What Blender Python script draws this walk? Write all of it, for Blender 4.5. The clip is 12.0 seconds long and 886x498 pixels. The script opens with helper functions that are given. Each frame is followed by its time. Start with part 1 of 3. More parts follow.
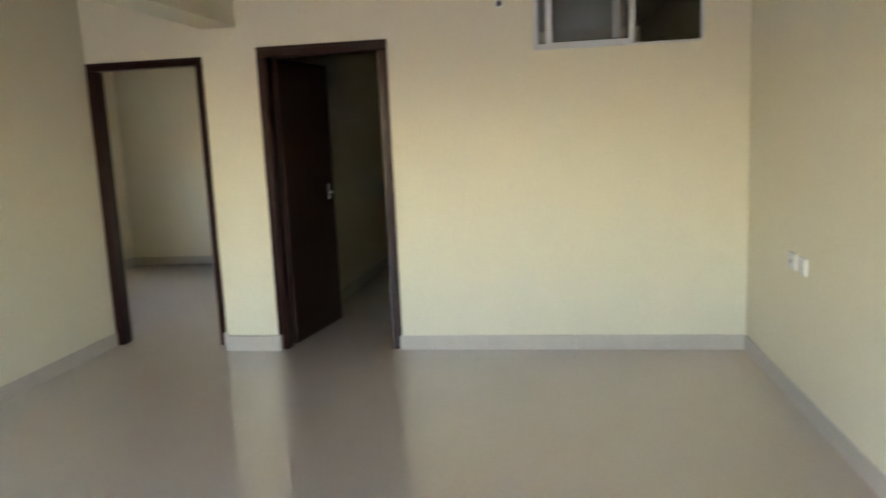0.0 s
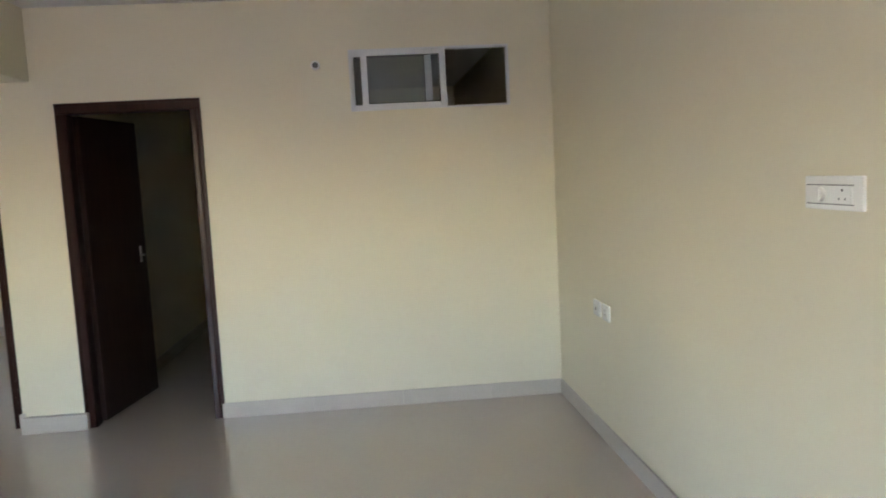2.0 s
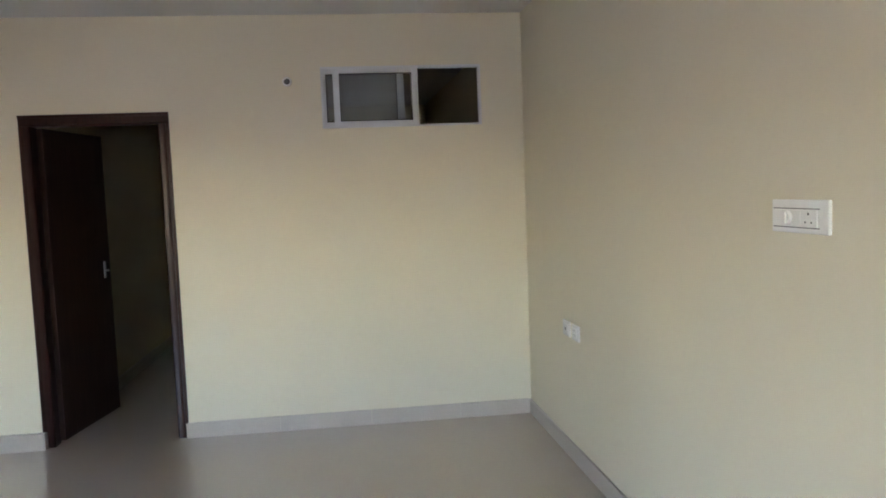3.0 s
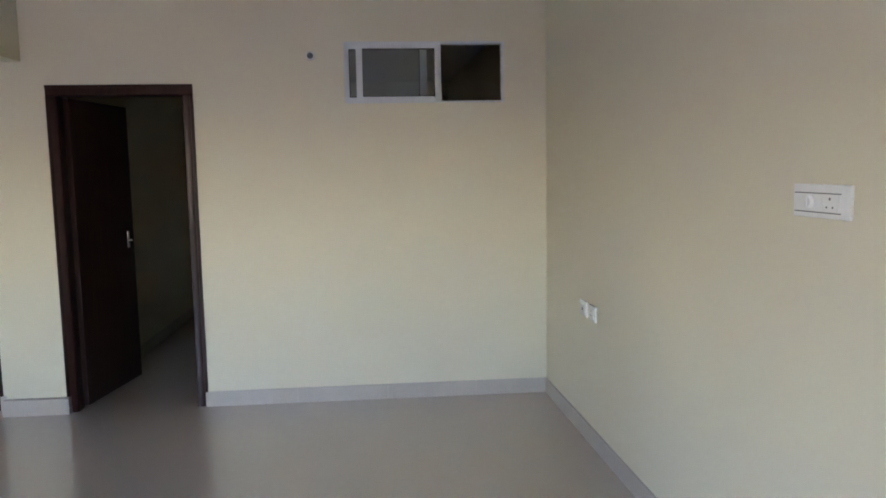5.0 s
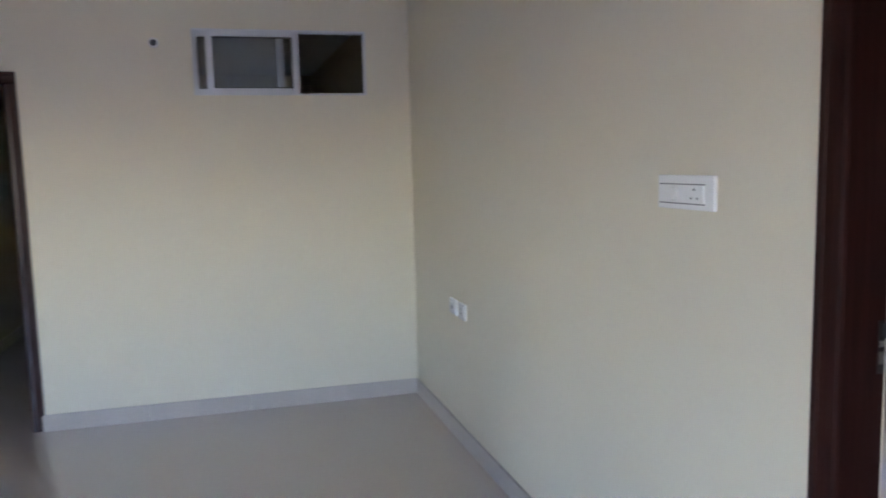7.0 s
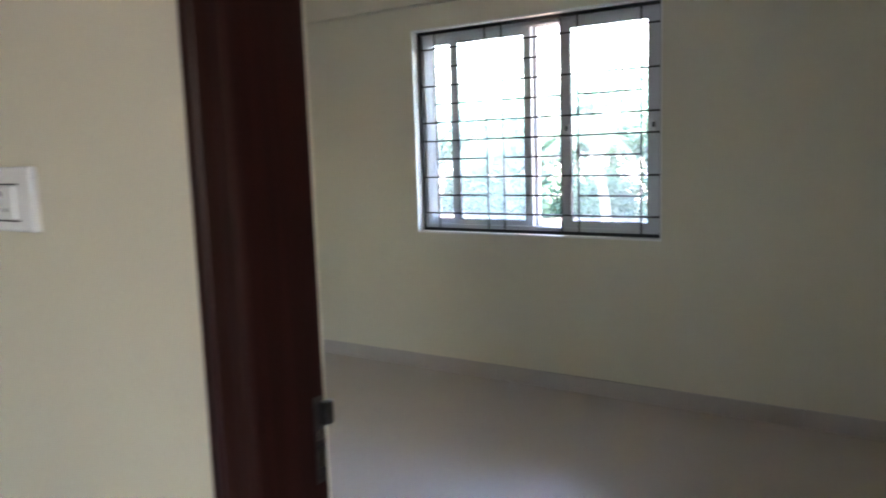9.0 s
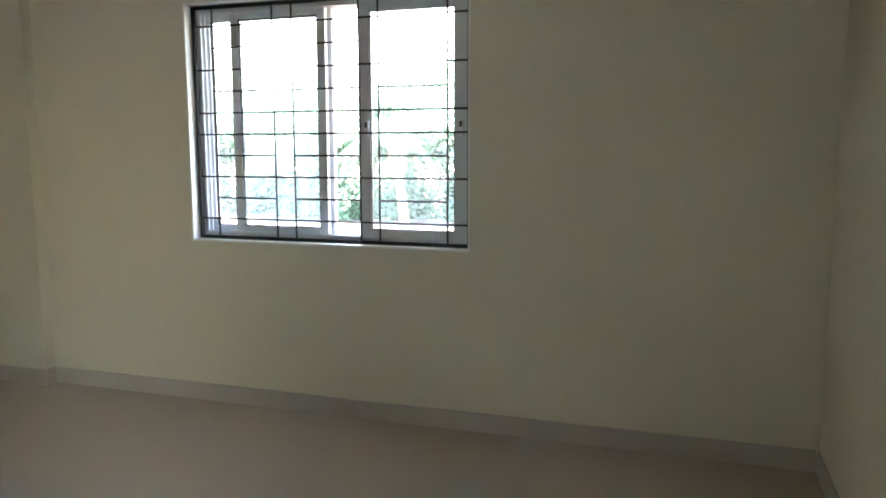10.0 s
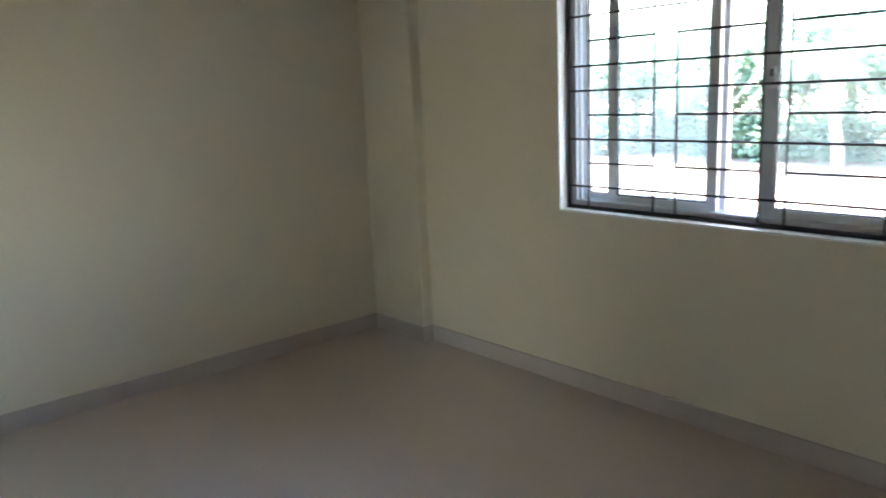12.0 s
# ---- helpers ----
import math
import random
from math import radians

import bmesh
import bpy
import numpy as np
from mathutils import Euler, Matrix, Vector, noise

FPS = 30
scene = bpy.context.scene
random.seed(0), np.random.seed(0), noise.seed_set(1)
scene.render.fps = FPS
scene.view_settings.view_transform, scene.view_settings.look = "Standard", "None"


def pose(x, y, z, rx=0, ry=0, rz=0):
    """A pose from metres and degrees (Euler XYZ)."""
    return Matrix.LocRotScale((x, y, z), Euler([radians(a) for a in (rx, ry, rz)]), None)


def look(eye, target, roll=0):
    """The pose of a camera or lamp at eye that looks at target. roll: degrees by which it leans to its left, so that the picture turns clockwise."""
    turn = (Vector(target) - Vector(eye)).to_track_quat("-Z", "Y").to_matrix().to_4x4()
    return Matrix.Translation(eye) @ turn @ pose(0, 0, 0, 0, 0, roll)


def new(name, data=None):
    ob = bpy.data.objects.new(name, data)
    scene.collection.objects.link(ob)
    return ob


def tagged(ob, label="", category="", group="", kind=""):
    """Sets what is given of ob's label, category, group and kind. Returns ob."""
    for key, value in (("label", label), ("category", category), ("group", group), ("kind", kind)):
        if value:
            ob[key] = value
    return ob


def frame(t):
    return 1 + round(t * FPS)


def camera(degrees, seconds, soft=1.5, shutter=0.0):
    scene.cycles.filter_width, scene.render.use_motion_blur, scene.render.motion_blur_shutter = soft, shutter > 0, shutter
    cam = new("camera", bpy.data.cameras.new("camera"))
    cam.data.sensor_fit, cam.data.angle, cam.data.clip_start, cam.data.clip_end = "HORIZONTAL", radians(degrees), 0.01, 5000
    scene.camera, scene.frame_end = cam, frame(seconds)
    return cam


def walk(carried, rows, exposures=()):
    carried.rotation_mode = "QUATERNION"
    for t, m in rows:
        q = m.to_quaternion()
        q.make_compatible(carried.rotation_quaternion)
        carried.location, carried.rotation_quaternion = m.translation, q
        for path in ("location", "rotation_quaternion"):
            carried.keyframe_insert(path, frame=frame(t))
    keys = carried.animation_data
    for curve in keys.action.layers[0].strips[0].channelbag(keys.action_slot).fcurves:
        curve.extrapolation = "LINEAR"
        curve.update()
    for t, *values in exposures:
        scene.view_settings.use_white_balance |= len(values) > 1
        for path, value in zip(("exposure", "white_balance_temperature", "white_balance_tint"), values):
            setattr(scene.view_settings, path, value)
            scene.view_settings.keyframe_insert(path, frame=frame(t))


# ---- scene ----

# camera and its walk
cam = camera(61.2, 12.0, soft=1.8, shutter=0.4)
PATH = [
    (0, (-1.299, -4.914, 1.496), (-1.561, -2.956, 1.182), -2.6),
    (0.5, (-1.283, -4.918, 1.528), (-1.292, -2.941, 1.231), -3.6),
    (1, (-1.283, -4.92, 1.524), (-1.279, -2.938, 1.256), -4.1),
    (1.5, (-1.294, -4.923, 1.542), (-1.197, -2.942, 1.289), -3.9),
    (2, (-1.264, -4.923, 1.545), (-1.067, -2.943, 1.342), -3.0),
    (2.5, (-1.263, -4.923, 1.545), (-0.979, -2.951, 1.372), -2.6),
    (3, (-1.268, -4.91, 1.546), (-0.988, -2.936, 1.388), -2.2),
    (5, (-1.261, -4.923, 1.543), (-1.037, -2.947, 1.328), -1.0),
    (5.5, (-1.262, -4.93, 1.544), (-1.003, -2.958, 1.336), -1.0),
    (6, (-1.268, -4.918, 1.541), (-0.952, -2.953, 1.34), -1.2),
    (6.5, (-1.228, -4.861, 1.53), (-0.841, -2.91, 1.316), -1.2),
    (6.7, (-1.218, -4.829, 1.53), (-0.788, -2.888, 1.308), -1.4),
    (8.3, (-0.931, -4.336, 1.494), (0.492, -2.946, 1.286), -1.0),
    (8.5, (-0.842, -4.286, 1.477), (0.663, -2.987, 1.259), -1.4),
    (9, (-0.562, -4.187, 1.483), (1.089, -3.089, 1.225), -1.9),
    (9.5, (-0.339, -4.101, 1.47), (1.45, -3.246, 1.209), -1.1),
    (10, (-0.075, -3.959, 1.462), (1.809, -3.341, 1.2), -0.1),
    (10.5, (0.192, -3.936, 1.517), (2.014, -3.206, 1.135), -0.7),
    (11, (0.477, -3.849, 1.577), (2.16, -2.843, 1.184), -1.6),
    (11.2, (0.518, -3.833, 1.561), (2.125, -2.708, 1.173), -2.3),
    (11.5, (0.558, -3.797, 1.575), (2.037, -2.514, 1.169), -2.9),
    (12, (0.579, -3.777, 1.574), (1.854, -2.291, 1.166), -2.6),
]
EXPOSURES = [
    (0.0, 6.46, 6750, 17),
    (2.5, 6.17, 6250, 22),
    (5.0, 6.05, 5890, 25),
    (6.5, 5.98, 5470, 28),
    (8.5, 5.78, 5600, 28),
    (9.0, 5.75, 6000, 25),
    (9.5, 5.95, 6450, 21),
    (11.0, 5.73, 6380, 22),
    (12.0, 5.58, 6250, 23),
]
walk(cam, [(t, look(eye, target, roll)) for t, eye, target, roll in PATH], EXPOSURES)

# world and sun
SUN_ELEVATION = 65.0
world = bpy.data.worlds.new("sky")
scene.world = world
world.use_nodes = True
wn, wl = world.node_tree.nodes, world.node_tree.links
sky = wn.new("ShaderNodeTexSky")
sky.sky_type, sky.sun_disc = "NISHITA", False
sky.sun_elevation, sky.sun_rotation = radians(SUN_ELEVATION), radians(68.7)
sky.dust_density, sky.air_density = 0.9, 1.6
wl.new(sky.outputs["Color"], wn["Background"].inputs["Color"])
wn["Background"].inputs["Strength"].default_value = 0.15

sun = new("sun", bpy.data.lights.new("sun", "SUN"))
sun.data.energy, sun.data.angle, sun.data.color = 5.0, radians(0.6), (1.0, 0.93, 0.83)
sun.matrix_world = look((9.0, 3.5, 20.7), (0.0, 0.0, 0.0))


# materials
def material(name, color, rough=0.5, metal=0.0, vary=0.06, scale=3.0, fine=60.0, bump=0.0, spec=0.5, coat=0.0, rough_vary=0.05):
    """A surface with broad and fine variation of its colour, uneven gloss and a fine relief."""
    mat = bpy.data.materials.new(name)
    mat.use_nodes = True
    n, k = mat.node_tree.nodes, mat.node_tree.links
    b = n["Principled BSDF"]
    b.inputs["Metallic"].default_value = metal
    b.inputs["Specular IOR Level"].default_value = spec
    b.inputs["Coat Weight"].default_value = coat
    b.inputs["Coat Roughness"].default_value = 0.12
    place = n.new("ShaderNodeTexCoord")
    broad, grain = n.new("ShaderNodeTexNoise"), n.new("ShaderNodeTexNoise")
    broad.inputs["Scale"].default_value, broad.inputs["Detail"].default_value = scale, 3.0
    grain.inputs["Scale"].default_value, grain.inputs["Detail"].default_value = fine, 2.0
    for t in (broad, grain):
        k.new(place.outputs["Object"], t.inputs["Vector"])
    ramp = n.new("ShaderNodeValToRGB")
    ramp.color_ramp.elements[0].position, ramp.color_ramp.elements[1].position = 0.3, 0.7
    ramp.color_ramp.elements[0].color = (*[c * (1 - vary) for c in color], 1)
    ramp.color_ramp.elements[1].color = (*[min(1, c * (1 + vary)) for c in color], 1)
    blend = n.new("ShaderNodeMath")
    blend.operation = "MULTIPLY_ADD"
    blend.inputs[1].default_value = 0.35
    k.new(grain.outputs["Fac"], blend.inputs[0])
    part_of = n.new("ShaderNodeMath")
    part_of.operation = "MULTIPLY"
    part_of.inputs[1].default_value = 0.65
    k.new(broad.outputs["Fac"], part_of.inputs[0])
    k.new(part_of.outputs[0], blend.inputs[2])
    k.new(blend.outputs[0], ramp.inputs["Fac"])
    k.new(ramp.outputs["Color"], b.inputs["Base Color"])
    gloss = n.new("ShaderNodeMapRange")
    gloss.inputs["To Min"].default_value = max(0.02, rough - rough_vary)
    gloss.inputs["To Max"].default_value = rough + rough_vary
    k.new(broad.outputs["Fac"], gloss.inputs["Value"])
    k.new(gloss.outputs["Result"], b.inputs["Roughness"])
    if bump:
        relief = n.new("ShaderNodeBump")
        relief.inputs["Strength"].default_value, relief.inputs["Distance"].default_value = bump, 0.002
        k.new(grain.outputs["Fac"], relief.inputs["Height"])
        k.new(relief.outputs["Normal"], b.inputs["Normal"])
    return mat


def wood_material(name, dark, light, rough):
    """Stained, varnished wood with a long upright grain."""
    mat = material(name, dark, rough, vary=0.2, scale=14.0, bump=0.0, spec=0.16, rough_vary=0.012)
    n, k = mat.node_tree.nodes, mat.node_tree.links
    b = n["Principled BSDF"]
    place, squash, grain, ramp = (n.new("ShaderNode" + s) for s in ("TexCoord", "Mapping", "TexNoise", "ValToRGB"))
    squash.inputs["Scale"].default_value = (60.0, 60.0, 2.5)
    grain.inputs["Scale"].default_value, grain.inputs["Detail"].default_value = 1.0, 6.0
    grain.inputs["Distortion"].default_value = 0.6
    ramp.color_ramp.elements[0].color, ramp.color_ramp.elements[1].color = (*dark, 1), (*light, 1)
    ramp.color_ramp.elements[0].position, ramp.color_ramp.elements[1].position = 0.35, 0.7
    k.new(place.outputs["Object"], squash.inputs["Vector"])
    k.new(squash.outputs["Vector"], grain.inputs["Vector"])
    k.new(grain.outputs["Fac"], ramp.inputs["Fac"])
    k.new(ramp.outputs["Color"], b.inputs["Base Color"])
    relief = n.new("ShaderNodeBump")
    relief.inputs["Strength"].default_value, relief.inputs["Distance"].default_value = 0.05, 0.001
    k.new(grain.outputs["Fac"], relief.inputs["Height"])
    k.new(relief.outputs["Normal"], b.inputs["Normal"])
    return mat


def glass_material(name, tint, haze=0.0, through_light=False):
    """Clear thin pane: see-through with a Fresnel gloss; haze adds a veil imitating glare and reflection."""
    mat = bpy.data.materials.new(name)
    mat.use_nodes = True
    n, k = mat.node_tree.nodes, mat.node_tree.links
    n.remove(n["Principled BSDF"])
    clear, gloss, mix, fres = (n.new("ShaderNode" + s) for s in ("BsdfTransparent", "BsdfGlossy", "MixShader", "Fresnel"))
    clear.inputs["Color"].default_value = (*tint, 1)
    gloss.inputs["Roughness"].default_value = 0.02
    fres.inputs["IOR"].default_value = 1.5
    k.new(fres.outputs[0], mix.inputs[0])
    if haze:
        dull, veil = n.new("ShaderNodeBsdfTranslucent" if through_light else "ShaderNodeBsdfDiffuse"), n.new("ShaderNodeMixShader")
        dull.inputs["Color"].default_value = (0.55, 0.57, 0.56, 1)
        veil.inputs[0].default_value = haze
        k.new(clear.outputs[0], veil.inputs[1])
        k.new(dull.outputs[0], veil.inputs[2])
        k.new(veil.outputs[0], mix.inputs[1])
    else:
        k.new(clear.outputs[0], mix.inputs[1])
    k.new(gloss.outputs[0], mix.inputs[2])
    k.new(mix.outputs[0], n["Material Output"].inputs["Surface"])
    return mat


PAINT = material("cream_wall_paint", (0.675, 0.626, 0.491), 0.55, vary=0.022, scale=1.1, fine=160.0, bump=0.03)
WHITE = material("white_ceiling_paint", (0.71, 0.695, 0.68), 0.7, vary=0.03, scale=1.0, fine=140.0, bump=0.08)
REVEAL = material("white_cement_edge", (0.80, 0.79, 0.76), 0.6, vary=0.05, scale=8.0, fine=90.0, bump=0.15)
TILE = material("polished_beige_floor_tile", (0.44, 0.371, 0.316), 0.34, vary=0.05, scale=1.7, fine=45.0, spec=0.75, rough_vary=0.04, coat=1.0)
TILE.node_tree.nodes["Principled BSDF"].inputs["Coat Roughness"].default_value = 0.012
TILE.node_tree.nodes["Principled BSDF"].inputs["Coat IOR"].default_value = 1.5
SKIRT = material("grey_skirting_tile", (0.47, 0.425, 0.38), 0.34, vary=0.06, scale=5.0, fine=70.0, spec=0.4)
WOOD = wood_material("dark_stained_wood", (0.019, 0.0066, 0.0052), (0.031, 0.0105, 0.0082), 0.28)
LEAFWOOD = wood_material("dark_door_veneer", (0.0225, 0.0125, 0.0105), (0.040, 0.021, 0.017), 0.42)
UPVC = material("white_upvc_profile", (0.61, 0.635, 0.665), 0.32, vary=0.03, scale=6.0)
PLASTIC = material("white_switch_plastic", (0.80, 0.80, 0.80), 0.25, vary=0.02, scale=20.0)
# near-black of the latch knobs, also laid in for shade inside holes
SLOT = material("dark_knob_and_hole_shade", (0.06, 0.06, 0.065), 0.5, vary=0.1, scale=30.0)
WORN = material("worn_dark_steel", (0.085, 0.08, 0.078), 0.45, metal=1.0, vary=0.25, scale=40.0)
SATIN = material("satin_steel", (0.42, 0.415, 0.41), 0.48, metal=1.0, vary=0.08, scale=30.0)
CHROME = material("brushed_steel", (0.62, 0.61, 0.60), 0.25, metal=1.0, vary=0.06, scale=30.0)
IRON = material("black_painted_iron", (0.018, 0.020, 0.024), 0.42, vary=0.2, scale=25.0, bump=0.2)
RUBBER = material("black_gasket", (0.02, 0.02, 0.02), 0.6, vary=0.1, scale=30.0)
# translucent veil imitates the bright glare over the bedroom window
GLASS = glass_material("veiled_window_glass", (0.90, 0.945, 0.945), haze=0.03, through_light=True)
# diffuse grey in both vent panes stands in for the room's reflection
GREYED = glass_material("greyed_vent_glass", (0.80, 0.82, 0.82), haze=0.16)
TINT = glass_material("clear_vent_glass", (0.90, 0.92, 0.92), haze=0.03)
EARTH = material("bare_red_brown_ground", (0.090, 0.061, 0.040), 0.9, vary=0.2, scale=0.4, fine=8.0, bump=0.3)
SLAB = material("dusty_dark_cement", (0.20, 0.185, 0.165), 0.85, vary=0.15, scale=1.2, fine=30.0, bump=0.2)
LEAF = material("palm_green", (0.078, 0.120, 0.075), 0.45, vary=0.35, scale=2.0, fine=12.0)
LEAF2 = material("broadleaf_green", (0.075, 0.120, 0.082), 0.5, vary=0.4, scale=1.5, fine=10.0)
for leafy in (LEAF, LEAF2):
    n, k = leafy.node_tree.nodes, leafy.node_tree.links
    glow, mix = n.new("ShaderNodeBsdfTranslucent"), n.new("ShaderNodeMixShader")
    glow.inputs["Color"].default_value = (0.21, 0.32, 0.22, 1)
    mix.inputs[0].default_value = 0.5
    k.new(n["Principled BSDF"].outputs[0], mix.inputs[1])
    k.new(glow.outputs[0], mix.inputs[2])
    k.new(mix.outputs[0], n["Material Output"].inputs["Surface"])
BARK = material("grey_brown_bark", (0.19, 0.15, 0.11), 0.9, vary=0.3, scale=6.0, fine=30.0, bump=0.5)
OUTSIDE = material("weathered_outer_render", (0.34, 0.325, 0.30), 0.8, vary=0.1, scale=1.0, fine=60.0, bump=0.2)


# mesh helpers
def add_box(bm, x0, x1, y0, y1, z0, z1, bevel=0.0):
    vs = [bm.verts.new((x, y, z)) for x in (x0, x1) for y in (y0, y1) for z in (z0, z1)]
    faces = [bm.faces.new([vs[i] for i in f]) for f in ((0, 1, 3, 2), (4, 6, 7, 5), (0, 4, 5, 1), (2, 3, 7, 6), (0, 2, 6, 4), (1, 5, 7, 3))]
    if bevel:
        edges = {e for f in faces for e in f.edges}
        bmesh.ops.bevel(bm, geom=list(edges), offset=bevel, segments=2, affect="EDGES", profile=0.6)
    return bm


def boxed(*dims, bevel=0.0):
    return add_box(bmesh.new(), *dims, bevel=bevel)


def add_tube(bm, a, b, r0, r1=None, sides=12, caps=True):
    """A round bar from a to b."""
    a, b = Vector(a), Vector(b)
    r1 = r0 if r1 is None else r1
    turn = (b - a).to_track_quat("Z", "Y").to_matrix()
    rings = []
    for p, r in ((a, r0), (b, r1)):
        rings.append([bm.verts.new(p + turn @ Vector((r * math.cos(2 * math.pi * i / sides), r * math.sin(2 * math.pi * i / sides), 0))) for i in range(sides)])
    for i in range(sides):
        j = (i + 1) % sides
        bm.faces.new((rings[0][i], rings[0][j], rings[1][j], rings[1][i]))
    if caps:
        bm.faces.new(rings[0][::-1])
        bm.faces.new(rings[1])
    return bm


def add_prism(bm, profile, put0, put1):
    """A profile of (u, v) points swept from put0(u, v) to put1(u, v)."""
    a = [bm.verts.new(put0(u, v)) for u, v in profile]
    b = [bm.verts.new(put1(u, v)) for u, v in profile]
    for i in range(len(profile)):
        j = (i + 1) % len(profile)
        bm.faces.new((a[i], a[j], b[j], b[i]))
    bm.faces.new(a[::-1])
    bm.faces.new(b)
    return bm


def part(name, bm, mat, parent=None, label="", smooth=False):
    bmesh.ops.recalc_face_normals(bm, faces=bm.faces)
    mesh = bpy.data.meshes.new(name)
    bm.to_mesh(mesh)
    bm.free()
    mesh.materials.append(mat)
    if smooth:
        for p in mesh.polygons:
            p.use_smooth = True
    ob = new(name, mesh)
    ob.parent = parent
    if label:
        ob["label"] = label
    return ob


def holder(name, at=(0, 0, 0), turn=0.0):
    ob = new(name)
    ob.matrix_world = pose(*at, 0, 0, turn)
    ob.empty_display_size = 0.1
    return ob


def wall(name, axis, a0, a1, b0, b1, z0, z1, openings=(), mat=None, label=""):
    """A wall along axis from a0 to a1, b0 to b1 thick, with openings (a0, a1, z0, z1) cut through it."""
    us = sorted({a0, a1, *[o[0] for o in openings], *[o[1] for o in openings]})
    ws = sorted({z0, z1, *[o[2] for o in openings], *[o[3] for o in openings]})
    def solid(i, j):
        if not (0 <= i < len(us) - 1 and 0 <= j < len(ws) - 1):
            return False
        u, w = (us[i] + us[i + 1]) / 2, (ws[j] + ws[j + 1]) / 2
        return not any(o[0] < u < o[1] and o[2] < w < o[3] for o in openings)
    bm = bmesh.new()
    def at(u, b, w):
        return bm.verts.new((u, b, w) if axis == "x" else (b, u, w))
    for i in range(len(us) - 1):
        for j in range(len(ws) - 1):
            if not solid(i, j):
                continue
            u0, u1, w0, w1 = us[i], us[i + 1], ws[j], ws[j + 1]
            for b in (b0, b1):
                bm.faces.new((at(u0, b, w0), at(u1, b, w0), at(u1, b, w1), at(u0, b, w1)))
            for di, dj, e in ((-1, 0, ((u0, w0), (u0, w1))), (1, 0, ((u1, w0), (u1, w1))), (0, -1, ((u0, w0), (u1, w0))), (0, 1, ((u0, w1), (u1, w1)))):
                if not solid(i + di, j + dj):
                    (p, q), (r, s) = e
                    bm.faces.new((at(p, b0, q), at(r, b0, s), at(r, b1, s), at(p, b1, q)))
    bmesh.ops.remove_doubles(bm, verts=bm.verts, dist=1e-5)
    ob = part(name, bm, mat or PAINT)
    return tagged(ob, label, "wall", kind="structure")


# structure: living room, side rooms, bedroom
H, HB = 2.69, 2.69
D1 = (-4.50, -3.618, 0.0, 2.072)
D2 = (-3.176, -2.276, 0.0, 2.10)
D3 = (-4.42, -3.477, 0.0, 2.10)
VENT = (-1.321, -0.279, 1.967, 2.360)
BWIN = (-2.903, -1.250, 0.951, 2.268)
CREAM = "cream painted plaster wall, plain and smooth"

wall("wall_north", "x", -3.55, 0.0, 0.0, 0.10, 0.0, H, (D2, VENT), label="cream plaster wall with dark door and high vent window")
wall("wall_north_recess", "x", -4.50, -3.55, 0.10, 0.25, 0.0, H, (D1,), label="cream plaster wall, set back, around a dark doorway")
wall("wall_north_pier", "x", -3.55, -3.30, 0.10, 0.25, 0.0, H, label="cream painted plaster pier between two doorways")
wall("wall_west", "y", -6.92, 0.25, -4.65, -4.50, 0.0, H, label=CREAM)
wall("wall_east", "y", -6.95, 5.45, 0.0, 0.195, 0.0, HB, (D3,), label="cream plaster wall with switches and bedroom doorway")
# opening out of view, its size set to light the living room
wall("wall_south", "x", -4.86, 0.20, -6.95, -6.80, 0.0, H, ((-3.54, -2.42, 0.0, 2.1),), label="cream plaster wall with an unseen opening that lets in daylight")
wall("wall_side_south", "x", -6.60, -4.65, 0.10, 0.25, 0.0, H, label=CREAM)
wall("wall_side_west", "y", 0.25, 3.75, -6.60, -6.45, 0.0, H, ((1.3, 1.78, 1.0, 1.64),), label="cream plaster wall with a daylit window")
wall("wall_side_north", "x", -6.45, -3.30, 3.60, 3.75, 0.0, H, label=CREAM)
wall("wall_divider", "y", 0.10, 5.20, -3.30, -3.15, 0.0, H, label="cream painted wall of a dark unlit room")
wall("wall_back_north", "x", -3.30, 0.0, 5.20, 5.35, 0.0, H, label="cream painted wall of a dark unlit room")
wall("wall_bedroom_window", "y", -4.721, 0.497, 3.563, 3.793, 0.0, HB, (BWIN,), label="cream plaster bedroom wall with a grilled window")
wall("wall_bedroom_north", "x", 0.195, 3.563, 0.347, 0.497, 0.0, HB, label="cream plaster bedroom wall, plain and smooth")
wall("wall_bedroom_south", "x", 0.195, 3.563, -4.721, -4.571, 0.0, HB, label="cream plaster bedroom wall, plain and smooth")

FAR_END = {"wall_north", "wall_north_recess", "wall_north_pier", "wall_west", "wall_side_south", "wall_side_west", "wall_side_north", "wall_divider", "wall_back_north",
           "living_beam", "door_1", "door_2", "window_1", "pipe_outlet", "skirting_north", "skirting_pier", "skirting_pier_side", "skirting_recess", "skirting_west",
           "skirting_side_north", "skirting_side_west", "skirting_divider"}


def block(name, dims, mat, label, category, bevel=0.004):
    return tagged(part(name, boxed(*dims, bevel=bevel), mat), label, category, kind="structure")

block("bedroom_column", (3.487, 3.5625, -0.165, 0.3465, 0.0, HB), PAINT, "cream painted shallow column in the bedroom corner", "column")
block("bedroom_beam", (3.487, 3.5625, -4.5705, -0.1655, 2.418, HB), PAINT, "cream painted shallow ceiling beam over the window", "beam")
block("living_beam", (-3.55, -3.305, -6.7995, -0.0005, 2.24, H), PAINT, "cream painted deep ceiling beam across the room", "beam")

floor = block("floor", (-6.75, 3.793, -6.95, 5.6, -0.15, 0.0), TILE, "polished beige vitrified tile floor with soft reflections", "floor", bevel=0.0)
block("ceiling", (-6.75, 3.793, -6.95, 5.6, H, H + 0.15), WHITE, "plain white painted ceiling over all the rooms", "ceiling", bevel=0.0)


